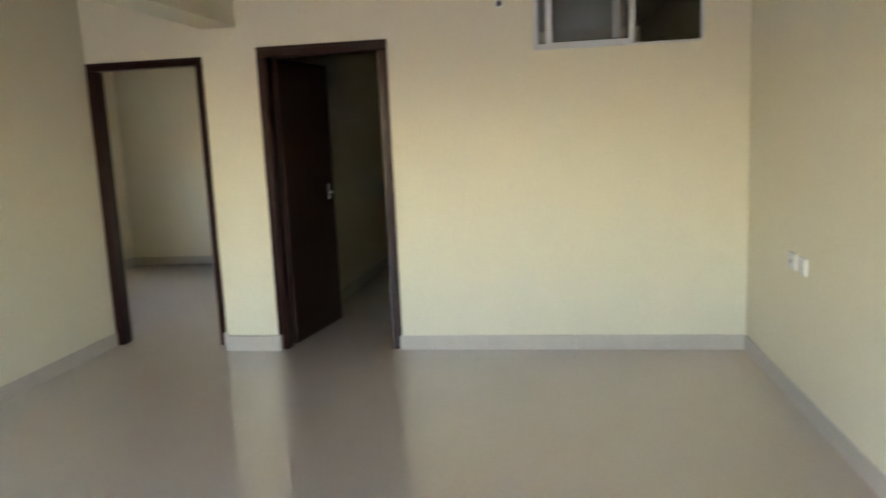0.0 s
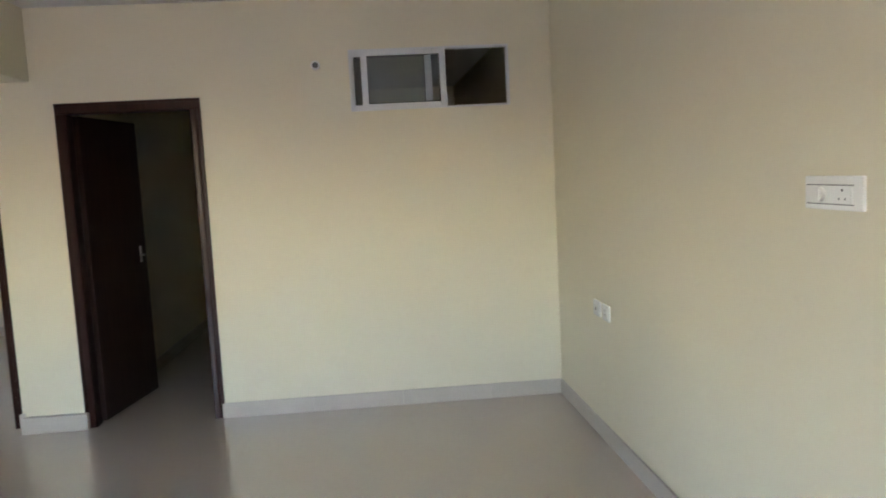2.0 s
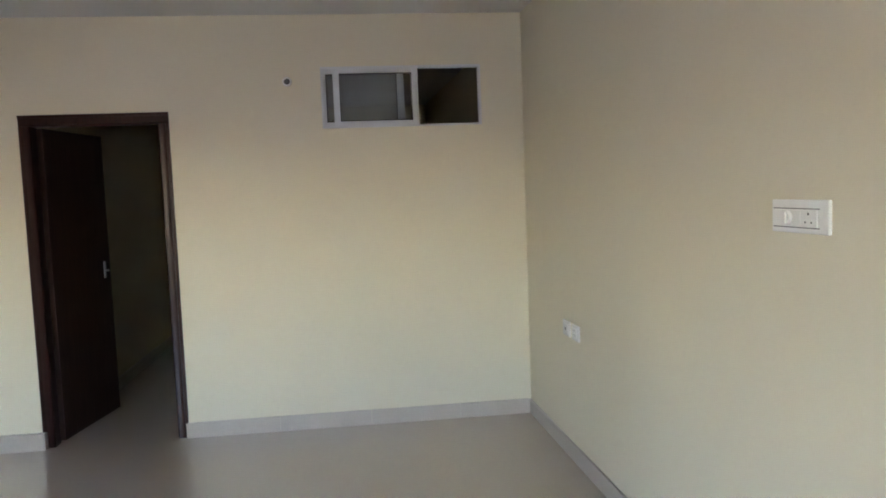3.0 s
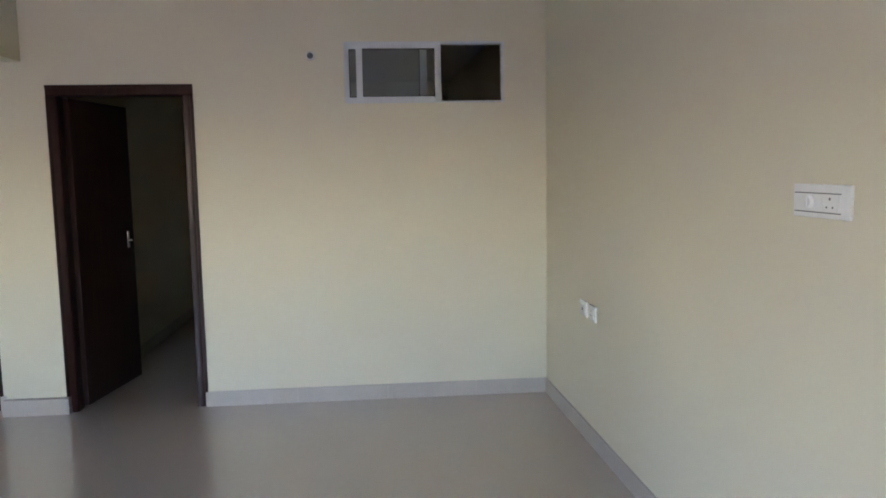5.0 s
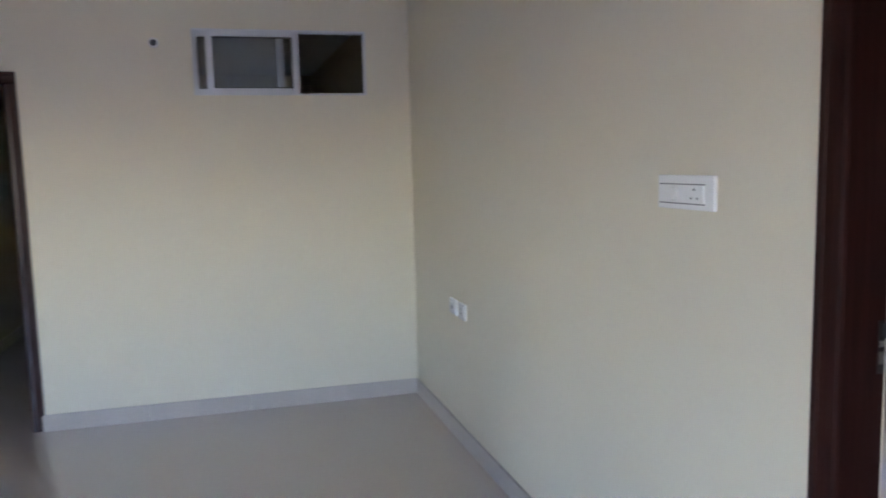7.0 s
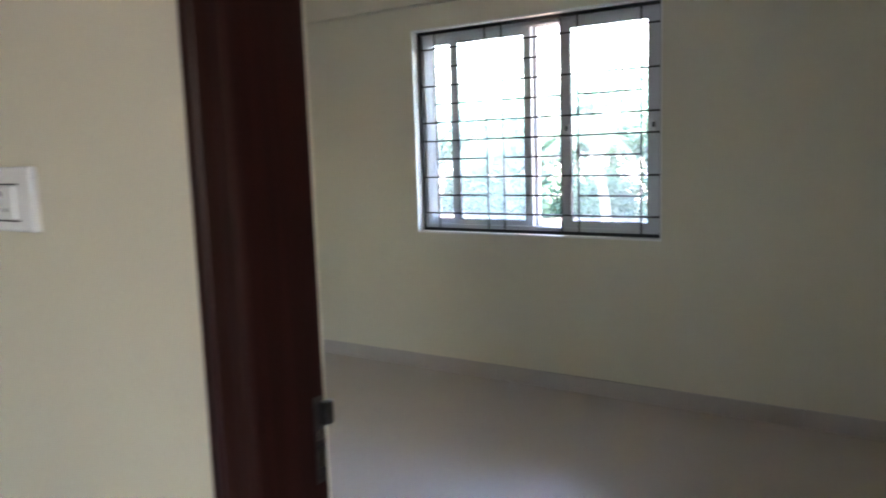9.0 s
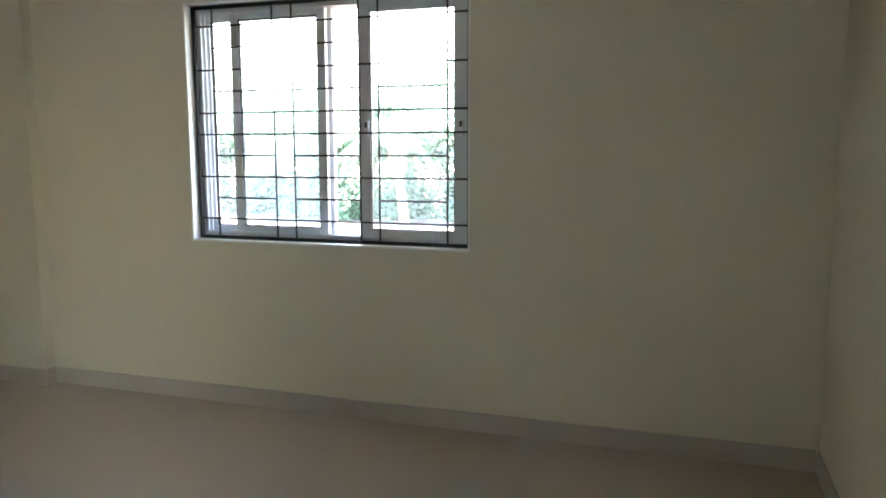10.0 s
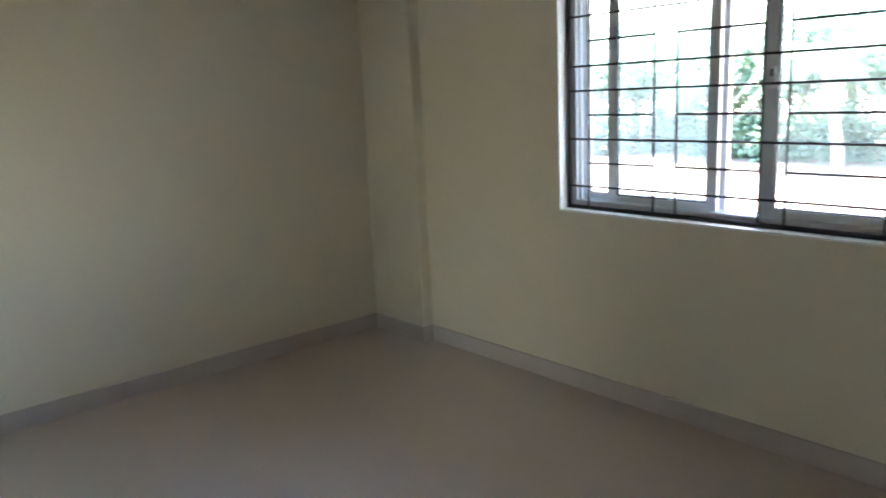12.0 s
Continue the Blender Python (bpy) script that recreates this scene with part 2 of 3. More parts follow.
# doors
JAMB = [(0.0, 0.0), (0.0, -0.007), (0.003, -0.011), (0.017, -0.011), (0.021, -0.005), (0.040, -0.004), (0.060, -0.005), (0.067, -0.001), (0.070, 0.006),
        (0.070, 0.088), (0.057, 0.088), (0.057, 0.128), (0.0, 0.128)]


def door_frame(name, axis, a0, a1, top, face, sign, label, slim=1.0):
    """A moulded frame in the opening a0..a1 of a wall along axis whose room face lies at face; sign: the way into the wall."""
    whole = holder(name)
    section = [(u * slim, v) for u, v in JAMB]
    def put(u, v, z):
        return (u, face + sign * v, z) if axis == "x" else (face + sign * v, u, z)
    for edge, way in ((a0, 1), (a1, -1)):
        bm = bmesh.new()
        add_prism(bm, section, lambda u, v: put(edge + way * u, v, 0.0), lambda u, v: put(edge + way * u, v, top - 0.070 * slim))
        part("jamb", bm, WOOD, whole)
    bm = bmesh.new()
    add_prism(bm, section, lambda u, v: put(a0, v, top - u), lambda u, v: put(a1, v, top - u))
    part("head", bm, WOOD, whole)
    return tagged(whole, label, "door", kind="structure")


def lever_handle(leaf, u, z, side, thick, lever_way, tall=0.11):
    """Long plate with a lever and a keyhole on one face of a leaf."""
    y = side * thick / 2
    plate = part("handle_plate", boxed(u - 0.021, u + 0.021, *sorted((y, y + side * 0.006)), z - tall, z + tall, bevel=0.0025), CHROME, leaf, "brushed steel handle plate")
    bm = bmesh.new()
    add_tube(bm, (u, y, z + 0.045), (u, y + side * 0.050, z + 0.045), 0.010, 0.009)
    add_tube(bm, (u, y + side * 0.046, z + 0.045), (u + lever_way * 0.060, y + side * 0.052, z + 0.047), 0.010, 0.0095)
    add_tube(bm, (u + lever_way * 0.058, y + side * 0.052, z + 0.047), (u + lever_way * 0.115, y + side * 0.047, z + 0.042), 0.0095, 0.0075)
    part("lever", bm, CHROME, plate, "polished steel lever", smooth=True)
    bm = bmesh.new()
    add_tube(bm, (u, y + side * 0.005, z - 0.055), (u, y + side * 0.010, z - 0.055), 0.011)
    part("lock_cylinder", bm, CHROME, plate)


def door_leaf(whole, hinge, angle, width, height, thick, z0=0.008, way=1):
    """A flush leaf hung at hinge, turned so that its free edge points along angle (degrees from +x)."""
    leaf = part("door_leaf", boxed(0.0, width, -thick / 2, thick / 2, z0, z0 + height, bevel=0.002), LEAFWOOD, whole, "dark veneered flush door leaf standing open")
    leaf.matrix_basis = pose(*hinge, 0.0, 0, 0, angle)
    for z in (0.25, 1.0, 1.8):
        bm = bmesh.new()
        add_tube(bm, (-0.004, way * (thick / 2 + 0.004), z - 0.05), (-0.004, way * (thick / 2 + 0.004), z + 0.05), 0.006, sides=8)
        part("hinge", bm, CHROME, leaf)
    return leaf


door_1 = door_frame("door_1", "x", D1[0] + 0.001, D1[1] - 0.001, D1[3] - 0.001, 0.10, 1, "dark stained wooden door frame with no leaf in view", slim=0.78)
door_2 = door_frame("door_2", "x", D2[0] + 0.001, D2[1] - 0.001, D2[3] - 0.001, 0.0, 1, "dark stained wooden door standing open into a dark room")
leaf_2 = door_leaf(door_2, (-3.100, 0.112), 81.0, 0.762, 2.02, 0.036)
pull = part("handle_plate", boxed(0.660, 0.688, -0.026, -0.018, 0.998, 1.118, bevel=0.003), SATIN, leaf_2, "slim brushed steel handle plate")
bm = bmesh.new()
add_tube(bm, (0.674, -0.024, 1.052), (0.674, -0.044, 1.052), 0.006, 0.007)
add_tube(bm, (0.674, -0.044, 1.052), (0.674, -0.052, 1.052), 0.009, 0.007, sides=16)
part("knob", bm, SATIN, pull, "small steel knob")
door_3 = door_frame("door_3", "y", D3[0] + 0.001, D3[1] - 0.001, D3[3] - 0.001, 0.0, 1, "dark stained wooden bedroom door standing wide open")
leaf_3 = door_leaf(door_3, (0.118, -4.356), 1.5, 0.800, 2.02, 0.036)
lever_handle(leaf_3, 0.735, 1.03, 1, 0.036, -1)
bm = boxed(0.108, 0.1275, -3.5355, -3.5335, 1.062, 1.178, bevel=0.0008)
strike = part("strike_plate", bm, WORN, door_3, "worn steel strike plate on the jamb")
part("strike_lip", boxed(0.117, 0.131, -3.550, -3.5355, 1.140, 1.172, bevel=0.005), WORN, strike, "bent dark steel lip")
# two brighter patches set on the strike plate
for z, tall in ((1.127, 0.007), (1.097, 0.014)):
    part("bright_patch", boxed(0.110, 0.1245, -3.5366, -3.5350, z - tall, z + tall, bevel=0.0006), CHROME, strike, "small bright steel patch")
for z in (1.070, 1.172):
    bm = bmesh.new()
    add_tube(bm, (0.1175, -3.5352, z), (0.1175, -3.5368, z), 0.0045, 0.0035, sides=10)
    part("screw", bm, WORN, strike)


# high vent window of the living room
def sash(name, axis_put, u0, u1, z0, z1, d0, d1, stile, rail, glass, parent, label="", gasket=0.006, first=None):
    """A sliding sash: two stiles, two rails, gasket and pane, u across, d deep."""
    bm = bmesh.new()
    inner = u0 + (first or stile)
    for dims in ((u0, inner, z0, z1), (u1 - stile, u1, z0, z1), (inner, u1 - stile, z0, z0 + rail), (inner, u1 - stile, z1 - rail, z1)):
        p, q = axis_put(dims[0], d0), axis_put(dims[1], d1)
        add_box(bm, min(p[0], q[0]), max(p[0], q[0]), min(p[1], q[1]), max(p[1], q[1]), dims[2], dims[3], bevel=0.003)
    frame_part = part(name, bm, UPVC, parent, label)
    bm = bmesh.new()
    m = (d0 + d1) / 2
    for a, b, c, e in ((inner, inner + gasket, z0 + rail, z1 - rail), (u1 - stile - gasket, u1 - stile, z0 + rail, z1 - rail),
                       (inner, u1 - stile, z0 + rail, z0 + rail + gasket), (inner, u1 - stile, z1 - rail - gasket, z1 - rail)):
        p, q = axis_put(a, m - 0.008), axis_put(b, m + 0.008)
        add_box(bm, min(p[0], q[0]), max(p[0], q[0]), min(p[1], q[1]), max(p[1], q[1]), c, e)
    part("gasket", bm, RUBBER, frame_part)
    p, q = axis_put(inner + 0.001, m - 0.002), axis_put(u1 - stile - 0.001, m + 0.002)
    pane = part("pane", boxed(min(p[0], q[0]), max(p[0], q[0]), min(p[1], q[1]), max(p[1], q[1]), z0 + rail + 0.001, z1 - rail - 0.001), glass, frame_part)
    pane.visible_shadow = False
    return frame_part


def track_frame(axis_put, u0, u1, z0, z1, d0, d1, width, parent, tracks):
    """The outer frame with its running tracks."""
    for name, a, b, c, e in (("frame_side", u0, u0 + width, z0, z1), ("frame_side", u1 - width, u1, z0, z1), ("frame_sill", u0 + width, u1 - width, z0, z0 + width), ("frame_head", u0 + width, u1 - width, z1 - width, z1)):
        bm = bmesh.new()
        base = 0.4
        def bar(x0, x1, y0, y1, w0, w1, bev=0.0):
            p, q = axis_put(x0, y0), axis_put(x1, y1)
            add_box(bm, min(p[0], q[0]), max(p[0], q[0]), min(p[1], q[1]), max(p[1], q[1]), w0, w1, bevel=bev)
        upright = name == "frame_side"
        first = a == u0
        if upright:
            s0, s1 = (a, a + width * base) if first else (b - width * base, b)
            bar(s0, s1, d0, d1, c, e)
        elif name == "frame_sill":
            bar(a, b, d0, d1, c, c + width * base)
        else:
            bar(a, b, d0, d1, e - width * base, e)
        step = (d1 - d0) / tracks
        for i in range(tracks + 1):
            y = min(max(d0 + i * step - 0.003, d0), d1 - 0.006)
            if upright:
                r0, r1 = (s1, b) if first else (a, s0)
                bar(r0, r1, y, y + 0.006, c, e, 0.0015)
            elif name == "frame_sill":
                bar(a, b, y, y + 0.006, c + width * base, e, 0.0015)
            else:
                bar(a, b, y, y + 0.006, c, e - width * base, 0.0015)
        part(name, bm, UPVC, parent)


def put_vent(u, d):
    return (u, d)


window_1 = tagged(holder("window_1"), "small white sliding vent window, half slid open", "window", kind="structure")
track_frame(put_vent, VENT[0] + 0.001, VENT[1] - 0.001, VENT[2] + 0.001, VENT[3] - 0.001, -0.006, 0.066, 0.011, window_1, 2)
sash("sash_front", put_vent, -1.243, -0.694, 1.972, 2.355, 0.000, 0.026, 0.040, 0.038, TINT, window_1, "white sliding sash with clear, slightly greyed glass")
sash("sash_rear", put_vent, -1.316, -0.783, 1.973, 2.354, 0.034, 0.060, 0.046, 0.036, GREYED, window_1, "white rear sliding sash, glass greyed for its reflection", first=0.026)

# bedroom window with its grille
def put_bed(u, d):
    return (3.563 + d, u)


window_2 = tagged(holder("window_2"), "wide white sliding window, partly open, behind a grille", "window", kind="structure")
track_frame(put_bed, BWIN[0] + 0.001, BWIN[1] - 0.001, BWIN[2] + 0.001, BWIN[3] - 0.001, 0.085, 0.215, 0.045, window_2, 3)
sash("sash_inner", put_bed, -2.862, -2.265, 0.974, 2.245, 0.090, 0.120, 0.062, 0.060, GLASS, window_2, "white sliding sash with clear glass")
sash("sash_outer", put_bed, -2.070, -1.258, 0.974, 2.245, 0.178, 0.208, 0.030, 0.050, GLASS, window_2, "white sliding sash with clear glass", first=0.052)
sash("sash_middle", put_bed, -2.049, -1.453, 0.974, 2.245, 0.134, 0.164, 0.052, 0.052, GLASS, window_2, "white sliding sash with clear glass")
for u in (-2.312, -2.838):
    latch = part("sash_latch", boxed(3.563 + 0.078, 3.563 + 0.091, u - 0.011, u + 0.011, 1.53, 1.62, bevel=0.003), PLASTIC, window_2, "small sliding window latch")
    part("latch_knob", boxed(3.563 + 0.066, 3.563 + 0.079, u - 0.007, u + 0.007, 1.58, 1.61, bevel=0.003), SLOT, latch)
# white-finished edge round the opening
bm = bmesh.new()
y0, y1, z0, z1 = BWIN
for dims in ((y0 - 0.006, y0 + 0.004, z0 - 0.006, z1 + 0.006), (y1 - 0.004, y1 + 0.006, z0 - 0.006, z1 + 0.006), (y0 + 0.004, y1 - 0.004, z0 - 0.006, z0 + 0.004), (y0 + 0.004, y1 - 0.004, z1 - 0.004, z1 + 0.006)):
    add_box(bm, 3.5605, 3.647, *dims)
part("reveal_edge", bm, REVEAL, window_2, "white finished edge of the window opening")

grille = tagged(holder("window_grille", (3.623, (y0 + y1) / 2, z0)), "black painted iron window grille of thin bars", "grille")
def bar_of(name, bm):
    ob = part(name, bm, IRON, grille)
    ob.matrix_parent_inverse = grille.matrix_world.inverted()
    return ob
GX = 3.623
y0, y1, z0, z1 = y0 + 0.005, y1 - 0.005, z0 + 0.005, z1 - 0.005
for a, b, c, e in ((y0, y0 + 0.020, z0, z1), (y1 - 0.020, y1, z0, z1), (y0 + 0.020, y1 - 0.020, z0, z0 + 0.020), (y0 + 0.020, y1 - 0.020, z1 - 0.020, z1)):
    bar_of("frame_bar", boxed(GX - 0.004, GX + 0.012, a, b, c, e, bevel=0.001))
UPRIGHTS = (-1.384, -1.763, -1.882, -2.277, -2.388, -2.769)
for u in UPRIGHTS:
    bm = bmesh.new()
    add_tube(bm, (GX + 0.008, u, z0 + 0.018), (GX + 0.008, u, z1 - 0.018), 0.0058, sides=8)
    bar_of("upright_bar", bm)
STEP = 0.1194
for i in range(1, 11):
    z = 0.9553 + i * STEP
    spans = [(y1 - 0.02, y0 + 0.02)] if i in (1, 3, 5, 6, 8, 10) else [(UPRIGHTS[0], UPRIGHTS[1]), (UPRIGHTS[2], UPRIGHTS[3]), (UPRIGHTS[4], UPRIGHTS[5])]
    for a, b in spans:
        bm = bmesh.new()
        add_tube(bm, (GX - 0.001, a, z), (GX - 0.001, b, z), 0.0056, sides=8)
        bar_of("cross_bar", bm)

# fittings on the walls
def wall_plate(name, y0, y1, z0, z1, label, category):
    """A moulded plate on the east wall, with a raised rim and an inset panel."""
    whole = holder(name, (0.0, (y0 + y1) / 2, z0))
    def child(n, bm, mat, lab=""):
        ob = part(n, bm, mat, whole, lab)
        ob.matrix_parent_inverse = whole.matrix_world.inverted()
        return ob
    child("plate", boxed(-0.012, 0.0, y0, y1, z0, z1, bevel=0.004), PLASTIC)
    return tagged(whole, label, category), child


board, add = wall_plate("switch_board", -3.142, -2.890, 1.389, 1.4815, "white plastic switch board with fan regulator and socket", "switch")
# dark strips laid on the plate as the shade of its grooves
for z in (1.4050, 1.4570):
    add("shadow_line", boxed(-0.0135, -0.0115, -3.107, -2.900, z - 0.0013, z + 0.0013), SLOT, "dark groove in the plate")
add("regulator_panel", boxed(-0.0150, -0.012, -3.026, -2.904, 1.4080, 1.4540, bevel=0.0012), PLASTIC)
bm = bmesh.new()
add_tube(bm, (-0.014, -2.972, 1.4310), (-0.024, -2.972, 1.4310), 0.020, 0.017, sides=24)
add_box(bm, -0.027, -0.023, -2.975, -2.969, 1.4155, 1.4465, bevel=0.001)
add("regulator_knob", bm, PLASTIC, "round white fan regulator knob")
add("socket_module", boxed(-0.0165, -0.012, -3.100, -3.030, 1.4080, 1.4540, bevel=0.0012), PLASTIC)
# dark discs set on the socket in place of its shaded holes
for y, z, r in ((-3.065, 1.4435, 0.0040), (-3.052, 1.4205, 0.0032), (-3.078, 1.4205, 0.0032)):
    bm = bmesh.new()
    add_tube(bm, (-0.0160, y, z), (-0.0170, y, z), r)
    add("socket_hole", bm, SLOT)

for y0s, y1s, kind in ((-0.930, -0.810, "blank"), (-1.084, -0.972, "socket")):
    one, add = wall_plate("wall_socket", y0s, y1s, 0.698, 0.785, "small white plastic wall socket above the skirting" if kind == "socket" else "small white plastic wall outlet plate above the skirting", "socket")
    add("module", boxed(-0.0155, -0.0115, y0s + 0.018, y1s - 0.018, 0.714, 0.769, bevel=0.0015), PLASTIC)
    # flat dark pieces stand for the shaded pin holes and jack opening
    if kind == "socket":
        ym = (y0s + y1s) / 2
        for y, z, r in ((ym, 0.756, 0.0045), (ym + 0.011, 0.732, 0.0035), (ym - 0.011, 0.732, 0.0035)):
            bm = bmesh.new()
            add_tube(bm, (-0.0150, y, z), (-0.0163, y, z), r)
            add("socket_hole", bm, SLOT)
    else:
        add("jack", boxed(-0.0165, -0.0150, (y0s + y1s) / 2 - 0.008, (y0s + y1s) / 2 + 0.008, 0.732, 0.748), SLOT)

# pipe stub through the far wall
pipe = holder("pipe_outlet", (-1.532, 0.0, 2.27))
bm = bmesh.new()
ro, ri, n = 0.030, 0.020, 28
loops = []
for r, y in ((ro, 0.0), (ro, -0.014), (ro - 0.004, -0.018), (ri, -0.018), (ri, 0.0)):
    loops.append([bm.verts.new((r * math.cos(2 * math.pi * i / n), y, r * math.sin(2 * math.pi * i / n))) for i in range(n)])
for a, b in zip(loops, loops[1:]):
    for i in range(n):
        bm.faces.new((a[i], a[(i + 1) % n], b[(i + 1) % n], b[i]))
part("collar", bm, PLASTIC, pipe, "white plastic pipe collar")
# dark disc closes the collar and stands for the shade inside it
bm = bmesh.new()
add_tube(bm, (0, -0.0005, 0), (0, -0.003, 0), ri, sides=n)
part("bore_shade", bm, SLOT, pipe, "dark disc set in for the shade inside the pipe")
tagged(pipe, "white round pipe outlet in the cream wall", "pipe")


# skirting of tiles, piece by piece
def skirting(name, axis, a0, a1, face, sign, first=0.6, height=0.10, thick=0.012, label="glossy grey tile skirting along the wall"):
    """Tiles 0.6 m long on a wall along axis whose face lies at face; sign: the way into the room."""
    base = holder(name)
    tagged(base, label, "skirting", kind="structure")
    edges, u = [a0], a0 + first
    while u < a1 - 0.08:
        edges.append(u)
        u += 0.6
    edges.append(a1)
    for p, q in zip(edges, edges[1:]):
        lo, hi = sorted((face, face + sign * thick))
        g = 0.0008
        bm = boxed(p + g, q - g, lo, hi, 0.0, height) if axis == "x" else boxed(lo, hi, p + g, q - g, 0.0, height)
        top = [e for e in bm.edges if all(v.co.z > height - 1e-4 for v in e.verts)]
        bmesh.ops.bevel(bm, geom=top, offset=0.003, segments=2, affect="EDGES")
        part("skirting_tile", bm, SKIRT, base)
    return base


skirting("skirting_north", "x", -2.292, 0.0, 0.0, -1)
skirting("skirting_pier", "x", -3.562, -3.148, 0.0, -1, thick=0.048, height=0.105)
skirting("skirting_pier_side", "y", -0.0005, 0.099, -3.55, -1, thick=0.012)
skirting("skirting_recess", "x", -3.635, -3.562, 0.10, -1, thick=0.012)
skirting("skirting_west", "y", -6.8, 0.088, -4.50, 1, first=0.35)
skirting("skirting_east", "y", -3.488, -0.012, 0.0, -1, first=0.28)
skirting("skirting_east_south", "y", -6.8, -4.41, 0.0, -1)
skirting("skirting_side_north", "x", -6.45, -3.3, 3.60, -1)
skirting("skirting_side_west", "y", 0.25, 3.588, -6.45, 1)
skirting("skirting_divider", "y", 0.10, 5.2, -3.15, 1)
skirting("skirting_bedroom_window", "y", -4.559, -0.165, 3.563, -1, first=0.3)
skirting("skirting_column_side", "x", 3.475, 3.551, -0.165, -1)
skirting("skirting_column", "y", -0.165, 0.335, 3.487, -1)
skirting("skirting_bedroom_north", "x", 0.207, 3.475, 0.347, -1)
skirting("skirting_bedroom_south", "x", 0.207, 3.551, -4.571, 1)
skirting("skirting_bedroom_west", "y", -3.469, 0.335, 0.195, 1)

# the far end of the living room and the rooms behind it stand a little out of square
SKEW = pose(0, 0, 0, 0, 0, -1.375)
for ob in [o for o in scene.objects if o.parent is None and o.name in FAR_END]:
    ob.matrix_basis = SKEW @ ob.matrix_basis

# outdoors
GROUND = -0.6
# balcony is unseen, added to shape the daylight entering from the south
block("unseen_balcony_slab", (-4.65, 0.16, -8.45, -6.95, -0.18, -0.02), SLAB, "added unseen balcony slab, dark to bounce little light", "balcony")
block("unseen_balcony_parapet", (-4.65, 0.16, -8.55, -8.45, -0.18, 1.0), OUTSIDE, "added unseen parapet that holds back light from the ground", "parapet")
block("unseen_balcony_roof", (-4.65, 0.16, -8.55, -6.9505, H, H + 0.15), OUTSIDE, "added unseen balcony roof that cuts off the high sky", "balcony")
# unseen overhang, sized to match where daylight starts on the bedroom floor
block("unseen_overhang", (3.7935, 5.30, -5.4, 1.8, H, H + 0.15), OUTSIDE, "unseen plain rendered overhang that cuts off high sky above the window", "slab")
# unseen wall added to keep south-east light off the bedroom's north wall
block("added_shading_wall", (3.7935, 4.75, -3.36, -3.21, GROUND, H - 0.0005), OUTSIDE, "added unseen rendered wall that shades the bedroom's north side", "wall")
ground = block("ground", (-400.0, 400.0, -400.0, 400.0, -1.2, GROUND), EARTH, "bare sunlit red-brown ground outside the house", "ground", bevel=0.0)


def palm(name, x, y, height, lean, seed, fronds=20, length=2.6):
    """A coconut palm: bent, ringed trunk and a crown of drooping feathered fronds."""
    rnd = random.Random(seed)
    whole = holder(name, (x, y, GROUND))
    def child(n, bm, mat, lab, smooth=False):
        ob = part(n, bm, mat, whole, lab, smooth)
        return ob
    bm = bmesh.new()
    pts = [Vector((lean[0] * (i / 14) ** 1.6, lean[1] * (i / 14) ** 1.6, height * i / 14)) for i in range(15)]
    for i, (a, b) in enumerate(zip(pts, pts[1:])):
        add_tube(bm, a, b, 0.16 - 0.005 * i, 0.148 - 0.005 * i, sides=10)
    child("trunk", bm, BARK, "grey ringed leaning palm trunk")
    bm = bmesh.new()
    top = pts[-1]
    for f in range(fronds):
        az = 2 * math.pi * (f / fronds + rnd.uniform(-0.02, 0.02))
        rise = rnd.uniform(-0.5, 1.1)
        out = Vector((math.cos(az), math.sin(az), 0))
        side = Vector((-math.sin(az), math.cos(az), 0))
        L = length * rnd.uniform(0.8, 1.1)
        prev = None
        for i in range(15):
            s = i / 14
            p = top + out * (L * s * (0.95 - 0.25 * s)) + Vector((0, 0, L * (rise * s * 0.7 - (0.55 + 0.35 * rise) * s * s)))
            if prev is not None:
                r = 0.016 * (1 - s) + 0.004
                add_tube(bm, prev, p, r, r, sides=4, caps=False)
                if i > 2:
                    ahead = (p - prev).normalized()
                    for w in (-1, 1):
                        for h in (0.0, 0.5):
                            q = prev.lerp(p, h)
                            ll = 0.62 * math.sin(math.pi * min(1, s * 0.85 + 0.18)) * rnd.uniform(0.8, 1.1)
                            tip = q + side * (w * ll * 0.75) + ahead * (ll * 0.5) - Vector((0, 0, ll * 0.45))
                            wide = ahead * 0.022
                            v = [bm.verts.new(c) for c in (q - wide, q.lerp(tip, 0.5) - wide + Vector((0, 0, 0.03)), tip, q.lerp(tip, 0.5) + wide + Vector((0, 0, 0.03)), q + wide)]
                            bm.faces.new(v)
            prev = p
    child("crown", bm, LEAF, "green drooping palm fronds")
    return tagged(whole, "tall coconut palm with drooping green fronds outside", "tree", group="trees outside the bedroom")


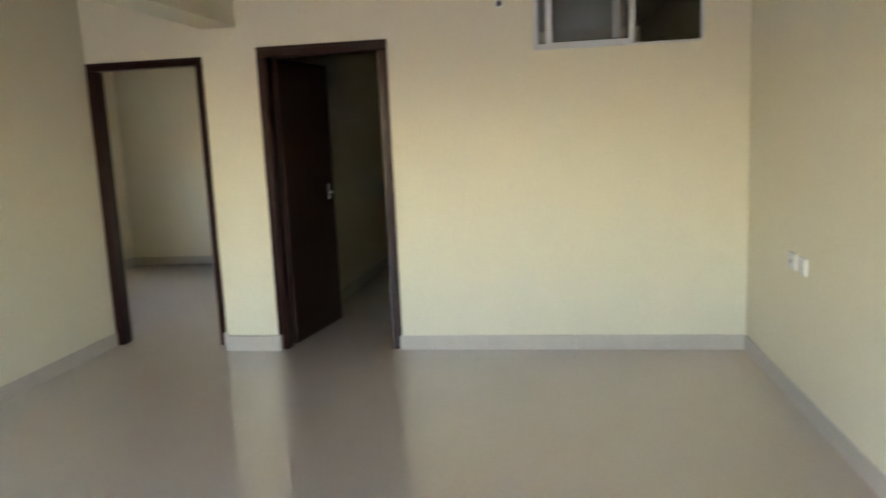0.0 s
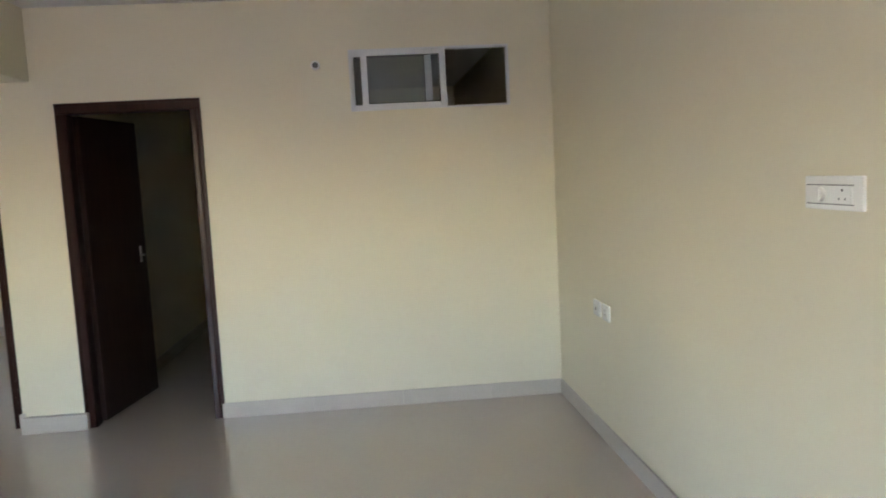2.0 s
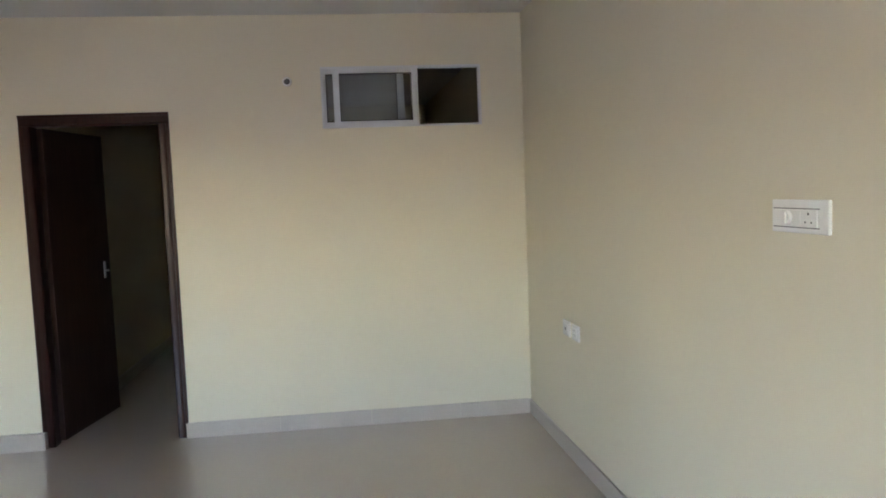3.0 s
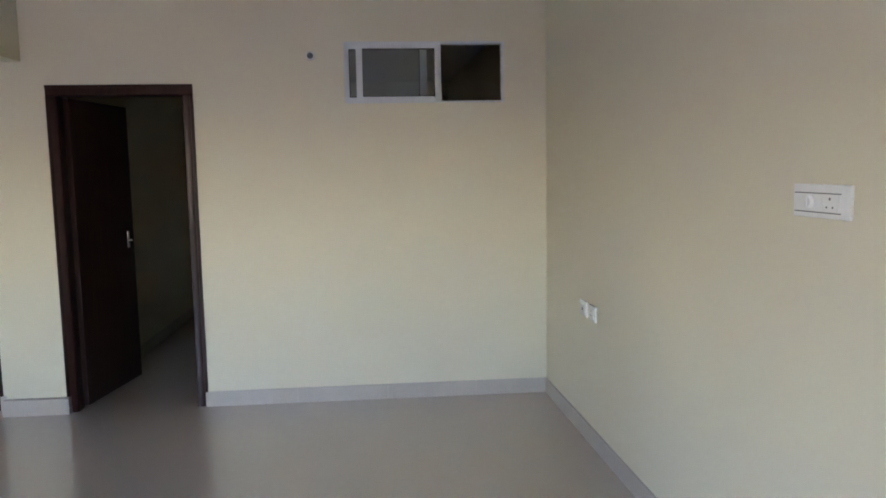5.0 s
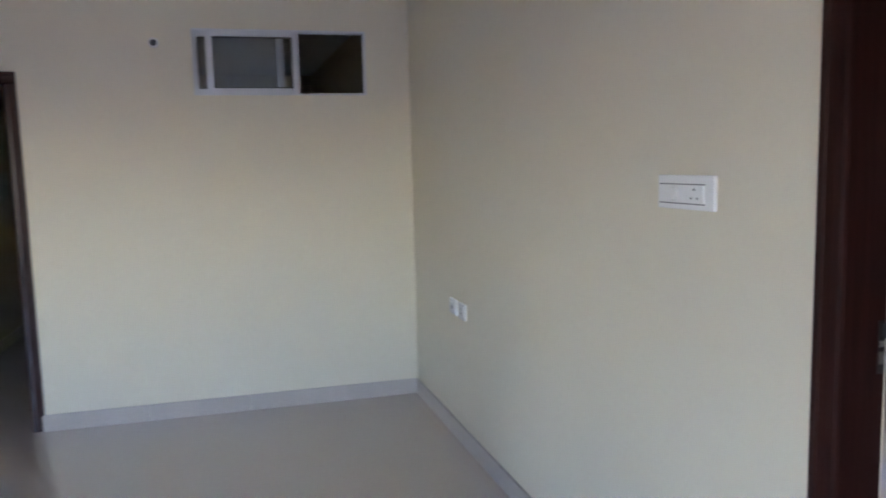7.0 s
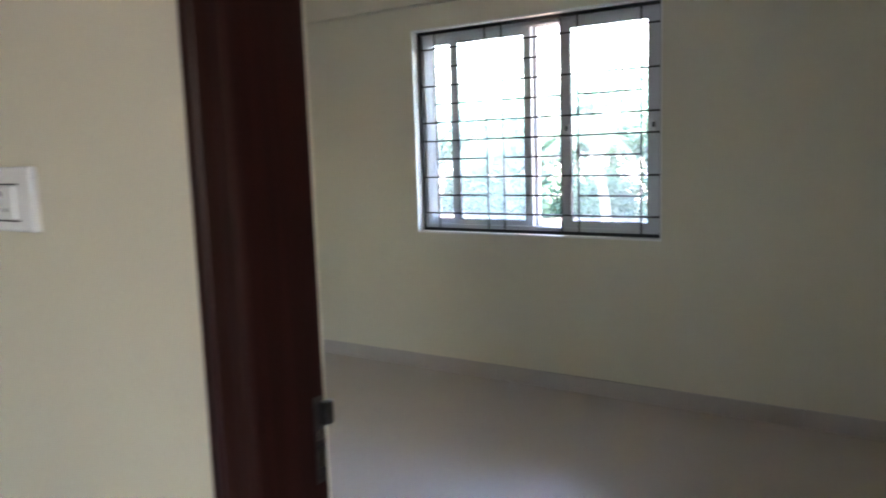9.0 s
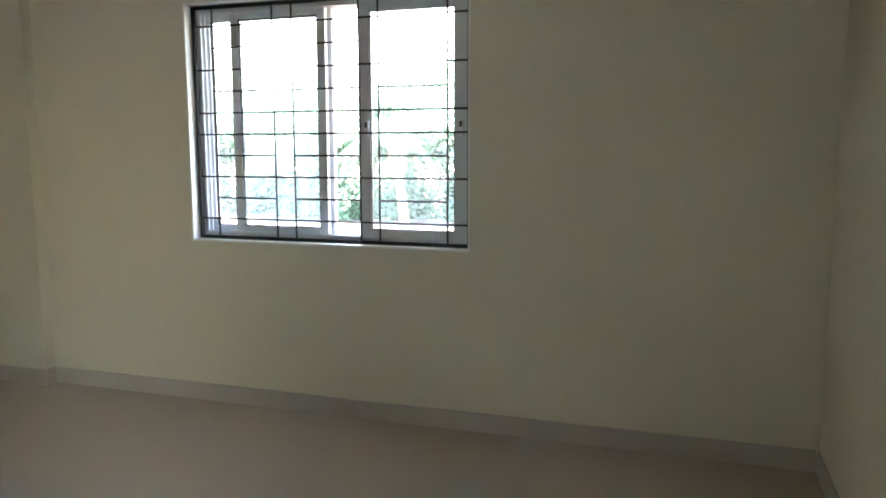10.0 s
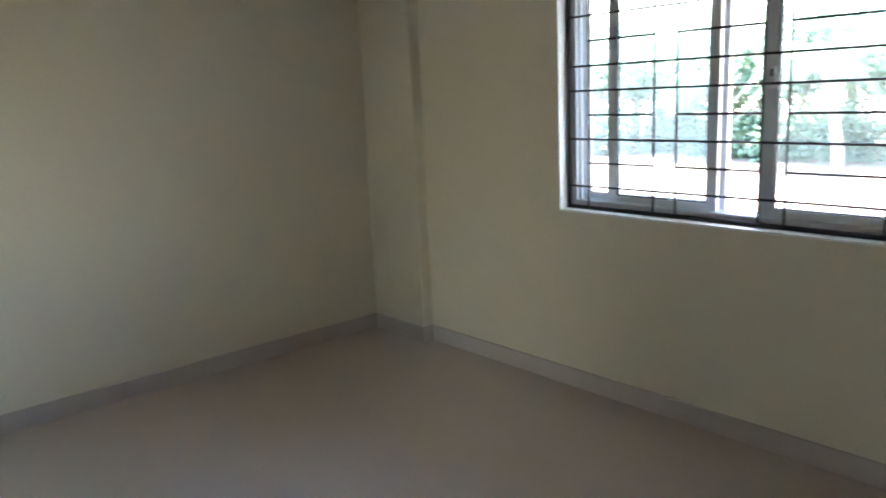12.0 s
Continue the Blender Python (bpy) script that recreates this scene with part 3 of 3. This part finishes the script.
def broadleaf(name, x, y, height, spread, seed, leaves=6500):
    """A leafy tree: tapered trunk, limbs, and leaves gathered in uneven clumps."""
    rnd = random.Random(seed)
    whole = holder(name, (x, y, GROUND))
    bm = bmesh.new()
    fork = Vector((0, 0, height * 0.47))
    add_tube(bm, (0, 0, 0), fork, 0.20, 0.13, sides=10)
    ends = []
    for i in range(9):
        az, up = 2 * math.pi * i / 9 + rnd.uniform(-0.3, 0.3), rnd.uniform(0.2, 0.55)
        mid = fork + Vector((math.cos(az), math.sin(az), 0)) * spread * 0.45 * rnd.uniform(0.6, 1.1) + Vector((0, 0, height * up * 0.55))
        end = mid + Vector((math.cos(az), math.sin(az), 0)) * spread * 0.45 * rnd.uniform(0.5, 1.1) + Vector((0, 0, height * rnd.uniform(0.02, 0.2)))
        add_tube(bm, fork, mid, 0.085, 0.05, sides=7)
        add_tube(bm, mid, end, 0.05, 0.015, sides=6)
        ends += [mid, end, mid.lerp(end, 0.5)]
    part("trunk", bm, BARK, whole, "brown forked trunk")
    bm = bmesh.new()
    for i in range(leaves):
        c = rnd.choice(ends)
        p = c + Vector((rnd.gauss(0, 1), rnd.gauss(0, 1), rnd.gauss(0, 0.75))) * spread * 0.20
        a, b = Vector((rnd.uniform(-1, 1), rnd.uniform(-1, 1), rnd.uniform(-1, 0.4))).normalized(), Vector((rnd.uniform(-1, 1), rnd.uniform(-1, 1), rnd.uniform(-1, 1)))
        b = a.cross(b).normalized()
        s = rnd.uniform(0.14, 0.27)
        bm.faces.new([bm.verts.new(q) for q in (p, p + a * s * 0.5 + b * s * 0.3, p + a * s, p + a * s * 0.5 - b * s * 0.3)])
    part("crown", bm, LEAF2, whole, "uneven green crown of small leaves")
    return tagged(whole, "leafy green broadleaf tree outside the window", "tree", group="trees outside the bedroom")


def shrub(name, x, y, height, spread, seed, leaves=2600):
    """A bush: short stems from the root and a leafy mound down to the ground."""
    rnd = random.Random(seed)
    whole = holder(name, (x, y, GROUND))
    bm = bmesh.new()
    tips = []
    for i in range(11):
        az = 2 * math.pi * i / 11 + rnd.uniform(-0.3, 0.3)
        tip = Vector((math.cos(az) * spread * rnd.uniform(0.2, 0.8), math.sin(az) * spread * rnd.uniform(0.2, 0.8), height * rnd.uniform(0.35, 0.85)))
        add_tube(bm, (0, 0, 0), tip, 0.03, 0.01, sides=6)
        tips += [tip, tip * 0.6, Vector((tip.x, tip.y, tip.z * 0.4))]
    part("stem", bm, BARK, whole, "thin brown stems")
    bm = bmesh.new()
    for i in range(leaves):
        c = rnd.choice(tips)
        p = c + Vector((rnd.gauss(0, 1) * spread * 0.2, rnd.gauss(0, 1) * spread * 0.2, rnd.gauss(0, 1) * height * 0.14))
        p.z = max(0.03, p.z)
        a = Vector((rnd.uniform(-1, 1), rnd.uniform(-1, 1), rnd.uniform(-0.6, 0.8))).normalized()
        b = a.cross(Vector((rnd.uniform(-1, 1), rnd.uniform(-1, 1), rnd.uniform(-1, 1)))).normalized()
        s = rnd.uniform(0.12, 0.24)
        bm.faces.new([bm.verts.new(q) for q in (p, p + a * s * 0.5 + b * s * 0.3, p + a * s, p + a * s * 0.5 - b * s * 0.3)])
    part("crown", bm, LEAF2, whole, "leafy green mound")
    return tagged(whole, "leafy green shrub growing under the trees outside", "shrub", group="shrubs outside the bedroom")


palm("palm_tree", 19.5, 3.6, 2.7, (0.1, 0.6), 3, length=2.9)
palm("palm_tree", 21.0, 7.4, 2.2, (-0.3, 0.3), 8, length=2.3)
palm("palm_tree", 22.5, 0.6, 2.9, (0.3, 0.4), 12, length=2.7)
PLANTED = random.Random(21)
for x, y, height, spread in ((21.5, -4.5, 3.6, 2.3), (23.0, -1.2, 4.0, 2.6), (22.0, 2.4, 3.7, 2.3), (23.5, 4.9, 4.2, 2.6), (22.5, 7.0, 3.5, 2.3), (24.0, 9.3, 3.8, 2.5),
                             (22.8, 11.6, 3.4, 2.3), (25.0, 14.0, 4.2, 2.8), (28.0, 3.4, 5.2, 3.2), (29.0, 8.6, 4.6, 3.2), (30.0, 14.0, 5.0, 3.4), (28.5, -2.5, 5.2, 3.2), (27.0, 19.0, 4.8, 3.2)):
    broadleaf("broadleaf_tree", x, y, height, spread, PLANTED.randrange(1000))
for i in range(12):
    shrub("shrub", 20.6 + PLANTED.uniform(0.0, 1.4), -2.0 + 1.45 * i + PLANTED.uniform(-0.3, 0.3), PLANTED.uniform(1.3, 2.0), PLANTED.uniform(0.9, 1.2), PLANTED.randrange(1000))
